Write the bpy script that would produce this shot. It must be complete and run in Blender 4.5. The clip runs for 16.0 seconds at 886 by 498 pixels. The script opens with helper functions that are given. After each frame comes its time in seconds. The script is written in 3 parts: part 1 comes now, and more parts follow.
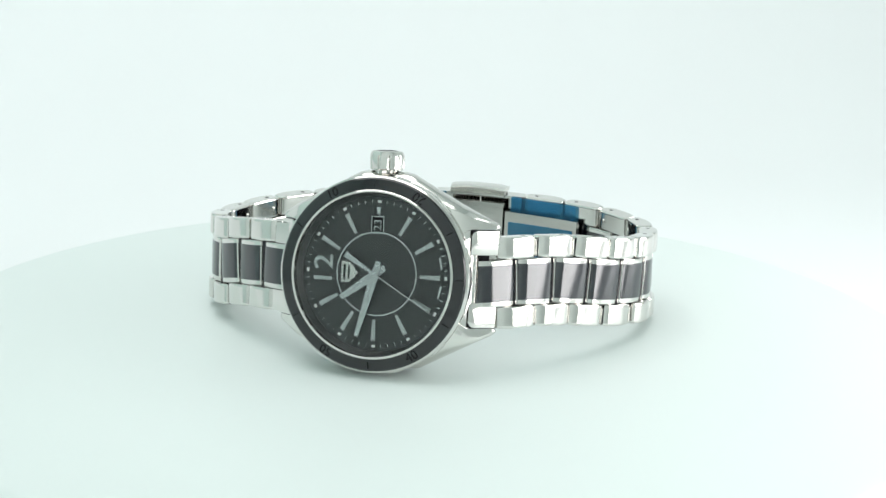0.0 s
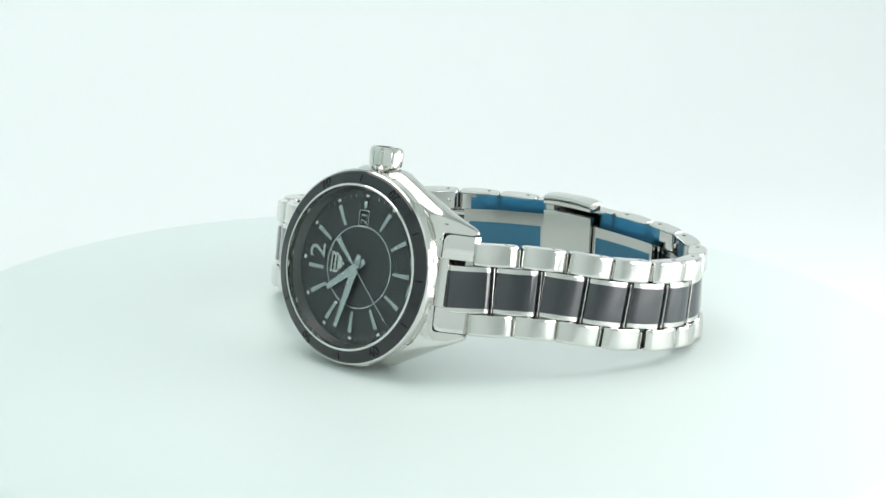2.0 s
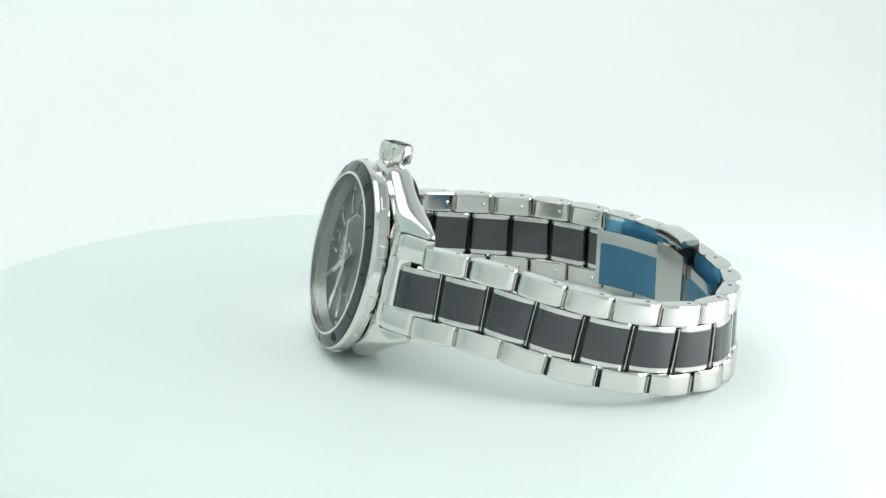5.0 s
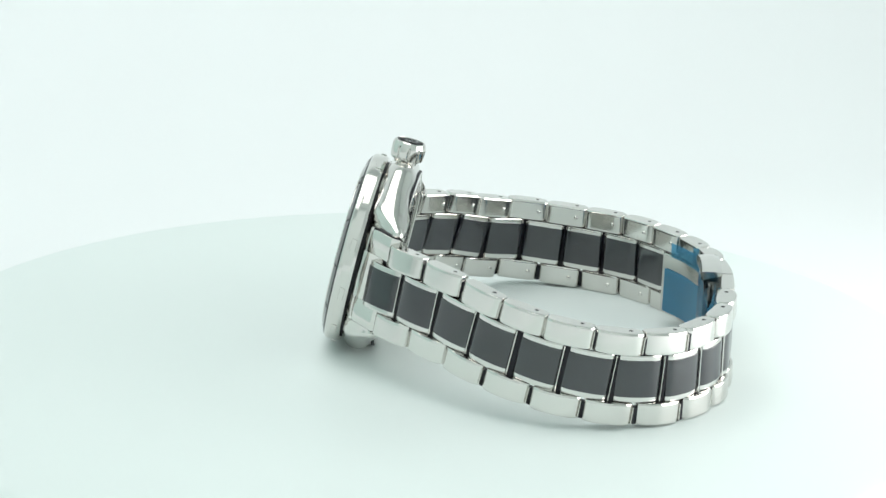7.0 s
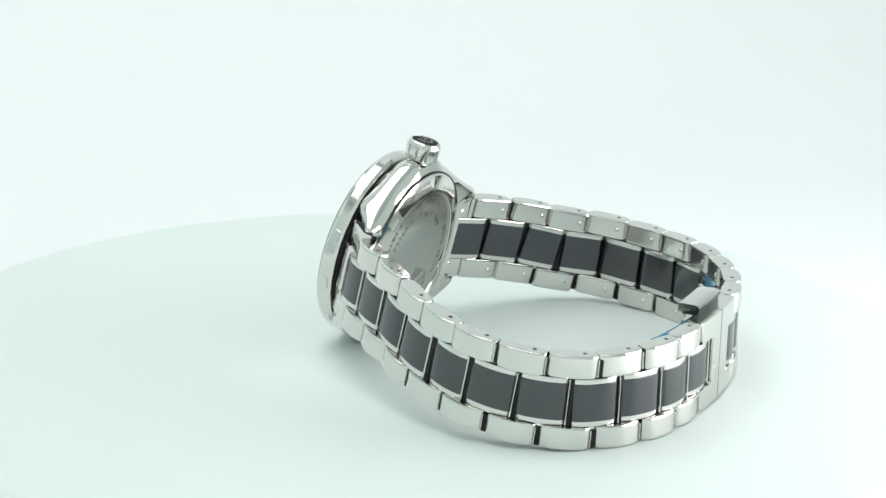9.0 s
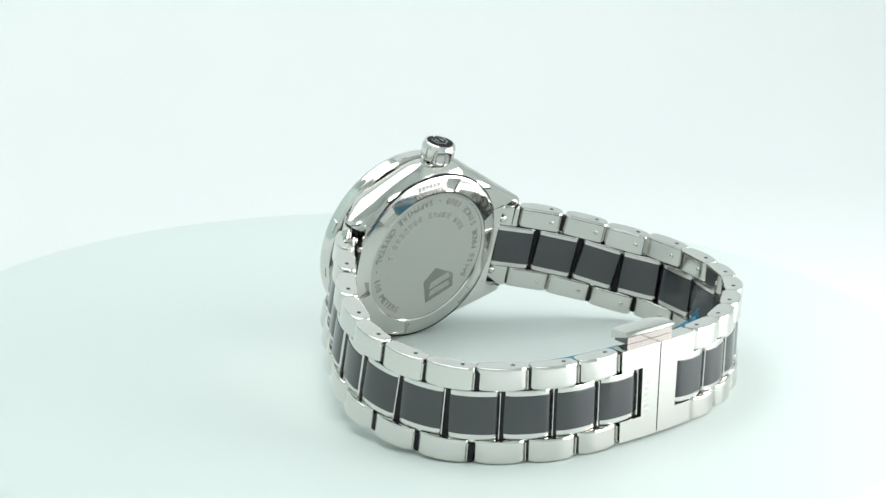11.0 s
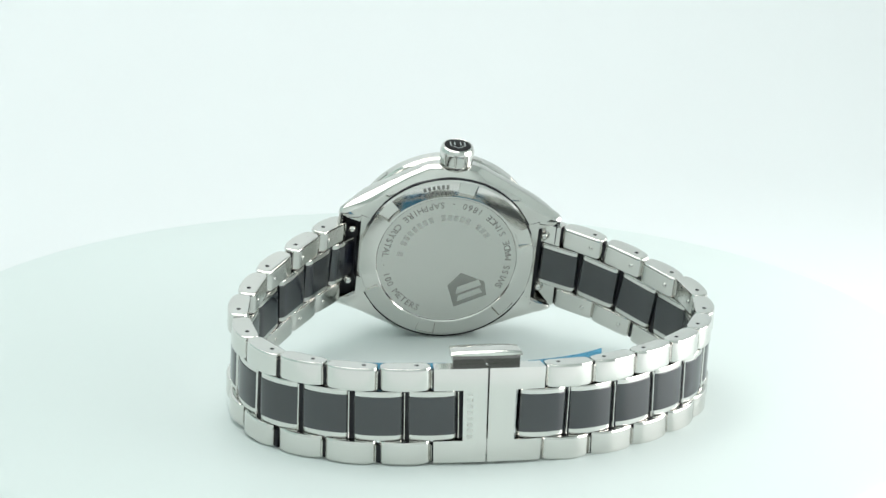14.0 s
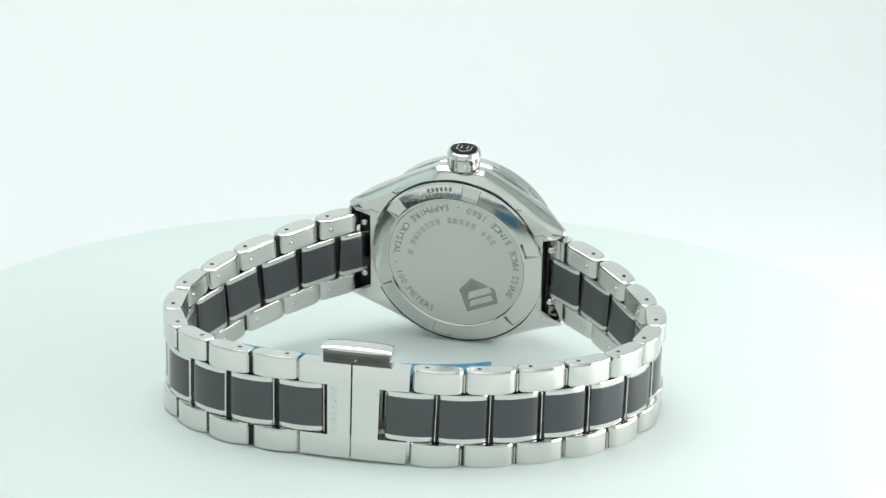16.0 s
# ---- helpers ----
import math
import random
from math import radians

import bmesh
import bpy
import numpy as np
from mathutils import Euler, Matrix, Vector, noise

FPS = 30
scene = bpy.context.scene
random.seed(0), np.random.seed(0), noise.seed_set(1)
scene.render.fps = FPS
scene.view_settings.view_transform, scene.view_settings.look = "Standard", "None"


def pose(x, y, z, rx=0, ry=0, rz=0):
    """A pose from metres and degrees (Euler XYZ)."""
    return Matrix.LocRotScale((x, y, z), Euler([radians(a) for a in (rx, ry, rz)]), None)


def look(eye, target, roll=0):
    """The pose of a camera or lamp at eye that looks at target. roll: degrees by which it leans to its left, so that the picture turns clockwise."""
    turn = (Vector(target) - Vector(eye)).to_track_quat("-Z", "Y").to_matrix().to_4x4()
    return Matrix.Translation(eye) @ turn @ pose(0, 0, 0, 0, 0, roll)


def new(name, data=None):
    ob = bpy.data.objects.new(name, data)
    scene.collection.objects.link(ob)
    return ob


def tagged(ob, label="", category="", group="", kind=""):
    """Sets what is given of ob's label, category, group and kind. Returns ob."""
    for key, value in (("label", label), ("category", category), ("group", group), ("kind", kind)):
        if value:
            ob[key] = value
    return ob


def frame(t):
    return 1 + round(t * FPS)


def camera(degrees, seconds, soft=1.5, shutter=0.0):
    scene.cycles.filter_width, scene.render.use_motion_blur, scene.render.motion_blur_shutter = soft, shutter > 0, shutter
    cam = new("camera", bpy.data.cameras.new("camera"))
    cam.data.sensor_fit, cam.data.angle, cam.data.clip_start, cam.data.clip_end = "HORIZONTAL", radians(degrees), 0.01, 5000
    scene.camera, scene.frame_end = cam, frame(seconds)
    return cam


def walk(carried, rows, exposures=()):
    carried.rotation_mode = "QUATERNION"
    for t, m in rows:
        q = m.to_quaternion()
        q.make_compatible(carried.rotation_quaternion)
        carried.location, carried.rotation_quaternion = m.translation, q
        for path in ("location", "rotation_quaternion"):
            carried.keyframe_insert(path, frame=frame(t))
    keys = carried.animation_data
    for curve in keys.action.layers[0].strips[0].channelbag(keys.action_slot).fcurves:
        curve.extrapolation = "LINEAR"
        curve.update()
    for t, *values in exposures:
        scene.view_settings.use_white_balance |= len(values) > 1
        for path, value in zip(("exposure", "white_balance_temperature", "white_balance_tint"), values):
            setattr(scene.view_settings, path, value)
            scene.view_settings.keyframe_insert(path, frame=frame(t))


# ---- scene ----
# ---- camera: stands still, low telephoto view over the turntable ----
MM = 0.001
cam = camera(20.693, 16.0)
EYE = Vector((0.0, -0.38923, 0.1334))
AIM = EYE + Vector((math.sin(radians(0.4746)) * math.cos(radians(16.469)), math.cos(radians(0.4746)) * math.cos(radians(16.469)), -math.sin(radians(16.469))))
walk(cam, [(0, look(EYE, AIM, 1.53)), (16, look(EYE, AIM, 1.53))])

# ---- light: a white photo tent with soft boxes ----
world = bpy.data.worlds.new("studio_room")
world.use_nodes = True
world.node_tree.nodes["Background"].inputs["Color"].default_value = (0.80, 0.92, 0.90, 1)
world.node_tree.nodes["Background"].inputs["Strength"].default_value = 0.04
scene.world = world


def soft_box(name, at, target, sx, sy, watts, colour):
    data = bpy.data.lights.new(name, "AREA")
    data.shape, data.size, data.size_y, data.energy, data.color = "RECTANGLE", sx, sy, watts, colour
    ob = new(name, data)
    ob.matrix_world = look(at, target)
    return ob


soft_box("top_soft_box", (-0.12, 0.05, 0.66), (0.0, 0.03, 0.0), 0.56, 0.56, 2.7, (1.0, 0.985, 0.985))
soft_box("side_soft_box", (0.215, -0.035, 0.046), (0.0, -0.035, 0.046), 0.22, 0.11, 0.46, (1.0, 0.985, 0.985))
scene.view_settings.exposure = 0.0


# ---- materials ----
def material(name):
    m = bpy.data.materials.new(name)
    m.use_nodes = True
    nt = m.node_tree
    return m, nt, nt.nodes["Principled BSDF"]


def add(nt, kind, **values):
    n = nt.nodes.new(kind)
    for k, v in values.items():
        n.inputs[k].default_value = v
    return n


def grain(nt, scale, detail=4.0, stretch=(1, 1, 1)):
    """Object-space noise in real-world size."""
    tc = nt.nodes.new("ShaderNodeTexCoord")
    mp = nt.nodes.new("ShaderNodeMapping")
    mp.inputs["Scale"].default_value = stretch
    nt.links.new(tc.outputs["Object"], mp.inputs["Vector"])
    n = add(nt, "ShaderNodeTexNoise", Scale=scale, Detail=detail)
    nt.links.new(mp.outputs["Vector"], n.inputs["Vector"])
    return n


def ramp(nt, src, lo, hi):
    r = nt.nodes.new("ShaderNodeMapRange")
    r.inputs["To Min"].default_value, r.inputs["To Max"].default_value = lo, hi
    nt.links.new(src, r.inputs["Value"])
    return r.outputs["Result"]


def bump(nt, bsdf, src, strength, distance):
    b = add(nt, "ShaderNodeBump", Strength=strength, Distance=distance)
    nt.links.new(src, b.inputs["Height"])
    nt.links.new(b.outputs["Normal"], bsdf.inputs["Normal"])


def metal(name, colour, rough, wave=0.0):
    m, nt, b = material(name)
    b.inputs["Base Color"].default_value = (*colour, 1)
    b.inputs["Metallic"].default_value = 1.0
    n = grain(nt, 900.0)
    nt.links.new(ramp(nt, n.outputs["Fac"], rough * 0.7, rough * 1.4), b.inputs["Roughness"])
    if wave:
        w = grain(nt, 160.0, 1.0)
        bump(nt, b, w.outputs["Fac"], wave, 0.0005)
    return m


STEEL = metal("polished_steel", (0.715, 0.70, 0.67), 0.10, 0.035)
BRUSHED = metal("satin_steel", (0.64, 0.635, 0.60), 0.26, 0.03)
BACK_STEEL = metal("caseback_steel", (0.585, 0.575, 0.545), 0.12, 0.03)
FAINT_ETCH = metal("faintly_etched_steel", (0.33, 0.325, 0.305), 0.36)
PALE_ETCH = metal("pale_etched_steel", (0.47, 0.46, 0.435), 0.26)
# Steel with a dark reflection put into its base colour.
DARK_REFLECTION = metal("steel_with_painted_dark_reflection", (0.16, 0.155, 0.15), 0.10, 0.06)
MARKER = metal("polished_marker", (0.46, 0.475, 0.47), 0.14)
SILVER = metal("silver_applique", (0.50, 0.52, 0.52), 0.24)
FLANGE_GREY = metal("dark_flange_metal", (0.22, 0.225, 0.225), 0.32)


def ceramic(name, base, rough, ior, speck=True):
    m, nt, b = material(name)
    b.inputs["Base Color"].default_value = (*base, 1)
    b.inputs["IOR"].default_value = ior
    n = grain(nt, 700.0)
    nt.links.new(ramp(nt, n.outputs["Fac"], rough * 0.7, rough * 1.5), b.inputs["Roughness"])
    if speck:
        bump(nt, b, grain(nt, 120.0, 1.0).outputs["Fac"], 0.03, 0.0004)
    return m


CERAMIC = ceramic("black_ceramic", (0.006, 0.007, 0.013), 0.09, 1.9)
BEZEL_BLACK = ceramic("bezel_ceramic", (0.007, 0.008, 0.010), 0.11, 1.62)
NUMERAL = ceramic("bezel_numeral_paint", (0.004, 0.004, 0.005), 0.55, 1.35, False)
# Near-black colour that stands for the shade in gaps, grooves and holes.
GAP_SHADE = ceramic("painted_gap_shade", (0.008, 0.008, 0.012), 0.5, 1.4, False)

# Dial: black lacquer; the faint sunray sheen is painted as spokes of tone.
DIAL, nt, b = material("black_sunray_dial")
b.inputs["Roughness"].default_value = 0.3
b.inputs["IOR"].default_value = 1.6
sun_tc = nt.nodes.new("ShaderNodeTexCoord")
sun_sep = nt.nodes.new("ShaderNodeSeparateXYZ")
nt.links.new(sun_tc.outputs["Object"], sun_sep.inputs["Vector"])
sun_at = nt.nodes.new("ShaderNodeMath")
sun_at.operation = "ARCTAN2"
nt.links.new(sun_sep.outputs["X"], sun_at.inputs[0])
nt.links.new(sun_sep.outputs["Z"], sun_at.inputs[1])
sun_n = nt.nodes.new("ShaderNodeTexNoise")
sun_n.noise_dimensions = "1D"
sun_n.inputs["Scale"].default_value = 4.0
nt.links.new(sun_at.outputs[0], sun_n.inputs["W"])
sun_mix = nt.nodes.new("ShaderNodeMix")
sun_mix.data_type = "RGBA"
sun_mix.inputs["A"].default_value = (0.013, 0.014, 0.015, 1)
sun_mix.inputs["B"].default_value = (0.019, 0.021, 0.022, 1)
nt.links.new(sun_n.outputs["Fac"], sun_mix.inputs["Factor"])
nt.links.new(sun_mix.outputs["Result"], b.inputs["Base Color"])

LUME, nt, b = material("white_lume")
b.inputs["Base Color"].default_value = (0.74, 0.76, 0.74, 1)
b.inputs["Roughness"].default_value = 0.45

# Thin coated crystal: straight through, with a mirror gloss that grows at a slant.
GLASS, nt, b = material("sapphire_crystal")
nt.nodes.remove(b)
pane_clear = add(nt, "ShaderNodeBsdfTransparent", Color=(0.95, 0.96, 0.96, 1))
pane_gloss = add(nt, "ShaderNodeBsdfGlossy", Color=(1, 1, 1, 1), Roughness=0.02)
pane_facing = add(nt, "ShaderNodeLayerWeight", Blend=0.5)
pane_power = nt.nodes.new("ShaderNodeMath")
pane_power.operation, pane_power.inputs[1].default_value = "POWER", 6.0
pane_scale = nt.nodes.new("ShaderNodeMath")
pane_scale.operation, pane_scale.inputs[1].default_value, pane_scale.inputs[2].default_value = "MULTIPLY_ADD", 0.2, 0.012
pane_mix = nt.nodes.new("ShaderNodeMixShader")
nt.links.new(pane_facing.outputs["Facing"], pane_power.inputs[0])
nt.links.new(pane_power.outputs[0], pane_scale.inputs[0])
nt.links.new(pane_scale.outputs[0], pane_mix.inputs["Fac"])
nt.links.new(pane_clear.outputs["BSDF"], pane_mix.inputs[1])
nt.links.new(pane_gloss.outputs["BSDF"], pane_mix.inputs[2])
nt.links.new(pane_mix.outputs["Shader"], nt.nodes["Material Output"].inputs["Surface"])

# Blue protective film, thin and partly clear.
def film(name, through_light):
    m, nt, b = material(name)
    b.inputs["Base Color"].default_value = (0.12, 0.34, 0.47, 1)
    b.inputs["Roughness"].default_value = 0.2
    clear = add(nt, "ShaderNodeBsdfTransparent", Color=(0.52, 0.79, 0.93, 1))
    glow = add(nt, "ShaderNodeBsdfTranslucent", Color=(0.15, 0.55, 0.85, 1))
    film_body = add(nt, "ShaderNodeMixShader", Fac=0.45)
    film_mix = add(nt, "ShaderNodeMixShader", Fac=through_light)
    nt.links.new(b.outputs["BSDF"], film_body.inputs[1])
    nt.links.new(glow.outputs["BSDF"], film_body.inputs[2])
    nt.links.new(film_body.outputs["Shader"], film_mix.inputs[1])
    nt.links.new(clear.outputs["BSDF"], film_mix.inputs[2])
    nt.links.new(film_mix.outputs["Shader"], nt.nodes["Material Output"].inputs["Surface"])
    bump(nt, b, grain(nt, 220.0, 2.0).outputs["Fac"], 0.4, 0.0005)
    return m


FILM = film("blue_protective_film", 0.12)
LOOSE_FILM = film("loose_blue_film", 0.7)


def white(name, base, rough, mottling):
    m, nt, b = material(name)
    mix = nt.nodes.new("ShaderNodeMix")
    mix.data_type = "RGBA"
    mix.inputs["A"].default_value = (*[c * (1 - mottling) for c in base], 1)
    mix.inputs["B"].default_value = (*base, 1)
    nt.links.new(grain(nt, 9.0, 5.0).outputs["Fac"], mix.inputs["Factor"])
    nt.links.new(mix.outputs["Result"], b.inputs["Base Color"])
    b.inputs["Roughness"].default_value = rough
    bump(nt, b, grain(nt, 1500.0, 3.0).outputs["Fac"], 0.05, 0.0002)
    return m


TURNTABLE_WHITE = white("white_turntable_plastic", (0.725, 0.803, 0.784), 0.5, 0.02)
PAPER = white("white_backdrop_paper", (0.835, 0.872, 0.876), 0.75, 0.02)
# Green added to the cloth only to tint the light it throws back.
TENT_TINT = white("light_tinting_tent_cloth", (0.68, 0.82, 0.79), 0.9, 0.03)
TENT_CLOTH = white("white_tent_cloth", (0.76, 0.82, 0.80), 0.9, 0.03)


# ---- mesh helpers (all in millimetres) ----
def to_mesh(name, bm, mat, smooth=30):
    bmesh.ops.scale(bm, vec=(MM, MM, MM), verts=bm.verts)
    bmesh.ops.recalc_face_normals(bm, faces=bm.faces)
    me = bpy.data.meshes.new(name)
    bm.to_mesh(me)
    bm.free()
    for poly in me.polygons:
        poly.use_smooth = True
    me.set_sharp_from_angle(angle=radians(smooth))
    me.materials.append(mat)
    return me


def part(name, bm, mat, parent, label="", m=None, smooth=30):
    ob = new(name, to_mesh(name, bm, mat, smooth))
    ob.parent = parent
    if m is not None:
        ob.matrix_basis = m
    return tagged(ob, label)


def piece(name, me, parent, m, label=""):
    ob = new(name, me)
    ob.parent = parent
    ob.matrix_basis = m
    return tagged(ob, label)


def lathe(bm, profile, segs=128, axis="y", centre=(0, 0, 0), closed=True, ripple=None):
    """Turn a profile of (radius, height) about an axis; closed profiles make rings."""
    rows = []
    for i in range(segs):
        a = 2 * math.pi * i / segs
        row = []
        for r, h in profile:
            r = r * (ripple(a, h) if ripple else 1)
            c, s = r * math.cos(a), r * math.sin(a)
            p = (c, h, s) if axis == "y" else (c, s, h)
            row.append(bm.verts.new((p[0] + centre[0], p[1] + centre[1], p[2] + centre[2])))
        rows.append(row)
    n = len(profile)
    for i in range(segs):
        a, b = rows[i], rows[(i + 1) % segs]
        for j in range(n if closed else n - 1):
            k = (j + 1) % n
            bm.faces.new((a[j], a[k], b[k], b[j]))
    if not closed:
        bm.faces.new([row[0] for row in rows])
        bm.faces.new([row[-1] for row in rows])
    return bm


def prism(bm, outline, put, lo, hi, edge=0.0):
    """Extrude a 2D outline between two heights; put maps (u, v, h) to a point. edge: width of the top's chamfer."""
    cu = sum(p[0] for p in outline) / len(outline)
    cv = sum(p[1] for p in outline) / len(outline)
    size = max(max(abs(p[0] - cu), abs(p[1] - cv)) for p in outline)
    k = 1 - edge / size
    rings = [(1, lo), (1, hi)] if not edge else [(1, lo), (1, hi - (hi - lo) / abs(hi - lo) * edge), (k, hi)]
    levels = []
    for f, h in rings:
        levels.append([bm.verts.new(put(cu + (u - cu) * f, cv + (v - cv) * f, h)) for u, v in outline])
    n = len(outline)
    for a, b in zip(levels, levels[1:]):
        for i in range(n):
            j = (i + 1) % n
            bm.faces.new((a[i], a[j], b[j], b[i]))
    bm.faces.new(levels[0])
    bm.faces.new(levels[-1])
    return bm


def text_into(bm, text, size, put, depth=0.05, bold=0.0):
    """Built-in letters as flat raised faces; put maps (u, v, h) in mm to a point."""
    cu = bpy.data.curves.new("letters", "FONT")
    cu.body, cu.size, cu.align_x, cu.align_y = text, size, "CENTER", "CENTER"
    cu.resolution_u, cu.offset = 3, bold
    ob = new("letters", cu)
    bpy.context.view_layer.update()
    me = bpy.data.meshes.new_from_object(ob.evaluated_get(bpy.context.evaluated_depsgraph_get()))
    vs = [bm.verts.new(put(v.co.x, v.co.y, depth)) for v in me.vertices]
    for f in me.polygons:
        try:
            bm.faces.new([vs[i] for i in f.vertices])
        except ValueError:
            pass
    bpy.data.objects.remove(ob)
    bpy.data.curves.remove(cu)
    bpy.data.meshes.remove(me)
    return bm


# ---- setting: photo tent with a paper sweep ----
def sheet(name, rows, width, mat, thick, label, category):
    """A sheet that follows a side profile of (y, z), in metres, with thickness below and behind it."""
    bm = bmesh.new()
    n = len(rows)
    front = [[bm.verts.new((x, y, z)) for y, z in rows] for x in (-width / 2, width / 2)]
    back = []
    for x in (-width / 2, width / 2):
        line = []
        for i, (y, z) in enumerate(rows):
            a, c = Vector(rows[max(i - 1, 0)]), Vector(rows[min(i + 1, n - 1)])
            d = (c - a).normalized()
            line.append(bm.verts.new((x, y + d.y * thick, z - d.x * thick)))
        back.append(line)
    for i in range(n - 1):
        bm.faces.new((front[0][i], front[1][i], front[1][i + 1], front[0][i + 1]))
        bm.faces.new((back[0][i], back[0][i + 1], back[1][i + 1], back[1][i]))
        for s in (0, 1):
            bm.faces.new((front[s][i], front[s][i + 1], back[s][i + 1], back[s][i]))
    for i in (0, n - 1):
        bm.faces.new((front[0][i], front[1][i], back[1][i], back[0][i]))
    bmesh.ops.scale(bm, vec=(1000, 1000, 1000), verts=bm.verts)
    ob = new(name, to_mesh(name, bm, mat))
    return tagged(ob, label, category, kind="structure")


DECK = -0.020
sweep = [(-0.62, DECK), (0.20, DECK)] + [(0.20 + 0.25 * math.sin(a), DECK + 0.25 * (1 - math.cos(a))) for a in [math.pi / 2 * i / 16 for i in range(1, 17)]] + [(0.45, 0.72)]
sheet("backdrop", sweep, 1.0, PAPER, 0.002, "seamless white paper sweep curving up behind the turntable", "backdrop")


def wall(name, lo, hi, mat, label, category="wall"):
    bm = bmesh.new()
    bmesh.ops.create_cube(bm, size=1.0)
    for v in bm.verts:
        v.co = Vector([(lo[i] + hi[i]) / 2 + v.co[i] * (hi[i] - lo[i]) for i in range(3)]) * 1000
    return tagged(new(name, to_mesh(name, bm, mat)), label, category, kind="structure")


# West side stays out of view; its green tints light and reflections.
wall("wall_west", (-0.512, -0.367, DECK), (-0.502, 0.47, 0.72), TENT_TINT, "unseen side of the photo tent, tinted pale green to colour the light")
wall("wall_east", (0.502, -0.367, DECK), (0.512, 0.47, 0.72), TENT_CLOTH, "white cloth side of the photo tent")


def front_wall():
    """The tent's front: cloth round the small opening through which the lens looks."""
    bm = bmesh.new()
    for lo, hi in (((-0.512, DECK), (-0.012, 0.72)), ((0.012, DECK), (0.512, 0.72)), ((-0.012, 0.139), (0.012, 0.72)), ((-0.012, DECK), (0.012, 0.115))):
        prism(bm, [(lo[0] * 1000, lo[1] * 1000), (hi[0] * 1000, lo[1] * 1000), (hi[0] * 1000, hi[1] * 1000), (lo[0] * 1000, hi[1] * 1000)], lambda u, v, h: (u, h, v), -371.0, -367.0)
    tagged(new("wall_south", to_mesh("wall_south", bm, TENT_CLOTH)), "white cloth front of the photo tent with a small opening", "wall", kind="structure")


front_wall()
wall("ceiling", (-0.512, -0.371, 0.722), (0.512, 0.47, 0.732), TENT_CLOTH, "white cloth top of the photo tent", "ceiling")
wall("ground", (-3.0, -3.0, -0.06), (3.0, 3.0, -0.030), TENT_CLOTH, "pale table surface under the photo tent", "table")


# ---- turntable ----
def build_turntable():
    top = tagged(new("turntable"), "round white plastic display turntable with a rounded rim", "turntable")
    bm = bmesh.new()
    prof = [(0.01, 0.0), (60, 0.0), (87.2, 0.0), (88.6, -0.25), (89.6, -0.9), (90.0, -1.9), (90.0, -6.0), (89.0, -7.0), (0.01, -7.0)]
    lathe(bm, prof, 192, "z", closed=False)
    part("platter", bm, TURNTABLE_WHITE, top)
    bm = bmesh.new()
    lathe(bm, [(0.01, -7.0), (62, -7.0), (68, -19.9), (0.01, -19.9)], 96, "z", closed=False)
    part("base", bm, TURNTABLE_WHITE, top)
    return top


turntable = build_turntable()

# ---- watch: an Empty on the turntable's axis; x, y across the platter, z up ----
watch = tagged(new("wristwatch"), "steel and black ceramic wristwatch lying on its side on a turntable", "watch")
LIFT = 0.45
CASE = Matrix(((0.95252649, 0.30350595, 0.0240296, -7.746), (-0.30090473, 0.92646068, 0.22611272, -9.641), (0.04636407, -0.22260897, 0.97380471, 16.192 + LIFT), (0, 0, 0, 1)))
# In the case's own space: x towards 6 o'clock, y into the back, z towards the crown.
CASE_M = CASE.copy()
CASE_M.translation = CASE.translation * MM


def clock(deg, r):
    """x and z on the dial at an angle clockwise from 12."""
    return -r * math.cos(radians(deg)), r * math.sin(radians(deg))


def smooth01(t):
    t = min(max(t, 0.0), 1.0)
    return t * t * (3 - 2 * t)


def build_case():
    quarter = [(0, 16.9), (2.0, 16.9), (3.4, 16.85), (4.5, 16.6)]
    quarter += [(4.5 + 13.9 * i / 12, 16.6 - 7.4 * i / 12) for i in range(1, 13)]
    quarter += [(18.75, 8.85), (18.85, 8.5), (18.6, 8.2), (17.4, 8.12), (16.2, 8.12), (15.3, 8.12), (15.3, 6.0), (15.3, 3.0), (15.3, 0.0)]
    low = [(x, -min(z, 15.5 - 0.02 * x)) for x, z in quarter]
    right = quarter + low[-2::-1]
    loop = right + [(-x, z) for x, z in right[-2:0:-1]]
    bm = bmesh.new()
    rings = []
    for x, z in loop:
        r = math.hypot(x, z)
        e = smooth01((abs(x) - 14.0) / 6.0)
        f = smooth01((abs(x) - 6.5) / 13.0)
        c, s = x / r, z / r
        inner = abs(x) < 15.6 and abs(z) < 8.2
        y_top, y_bot = 1.75 + 4.4 * e, 6.3 + 1.6 * f
        in1 = 0.25 if inner else 1.2
        pts = [(14.5 * c, 1.3, 14.5 * s), (15.5 * c if not inner else 14.9 * c, 1.45, 15.5 * s if not inner else 14.9 * s)]
        for k in range(11):
            v = k / 5 - 1
            inset = in1 * abs(v) ** 2.6
            pts.append((x - inset * c, (y_top + y_bot) / 2 + v * (y_bot - y_top) / 2, z - inset * s))
        pts += [(14.9 * c, 6.9, 14.9 * s), (14.2 * c, 6.4, 14.2 * s)]
        rings.append([bm.verts.new(p) for p in pts])
    n, m = len(rings), len(rings[0])
    for i in range(n):
        a, b = rings[i], rings[(i + 1) % n]
        for j in range(m - 1):
            bm.faces.new((a[j], a[j + 1], b[j + 1], b[j]))
    bm.faces.new([r[0] for r in rings])
    bm.faces.new([r[-1] for r in rings])
    return part("case", bm, STEEL, watch, "polished steel watch case with sloping lugs", CASE_M, 42)


case = build_case()


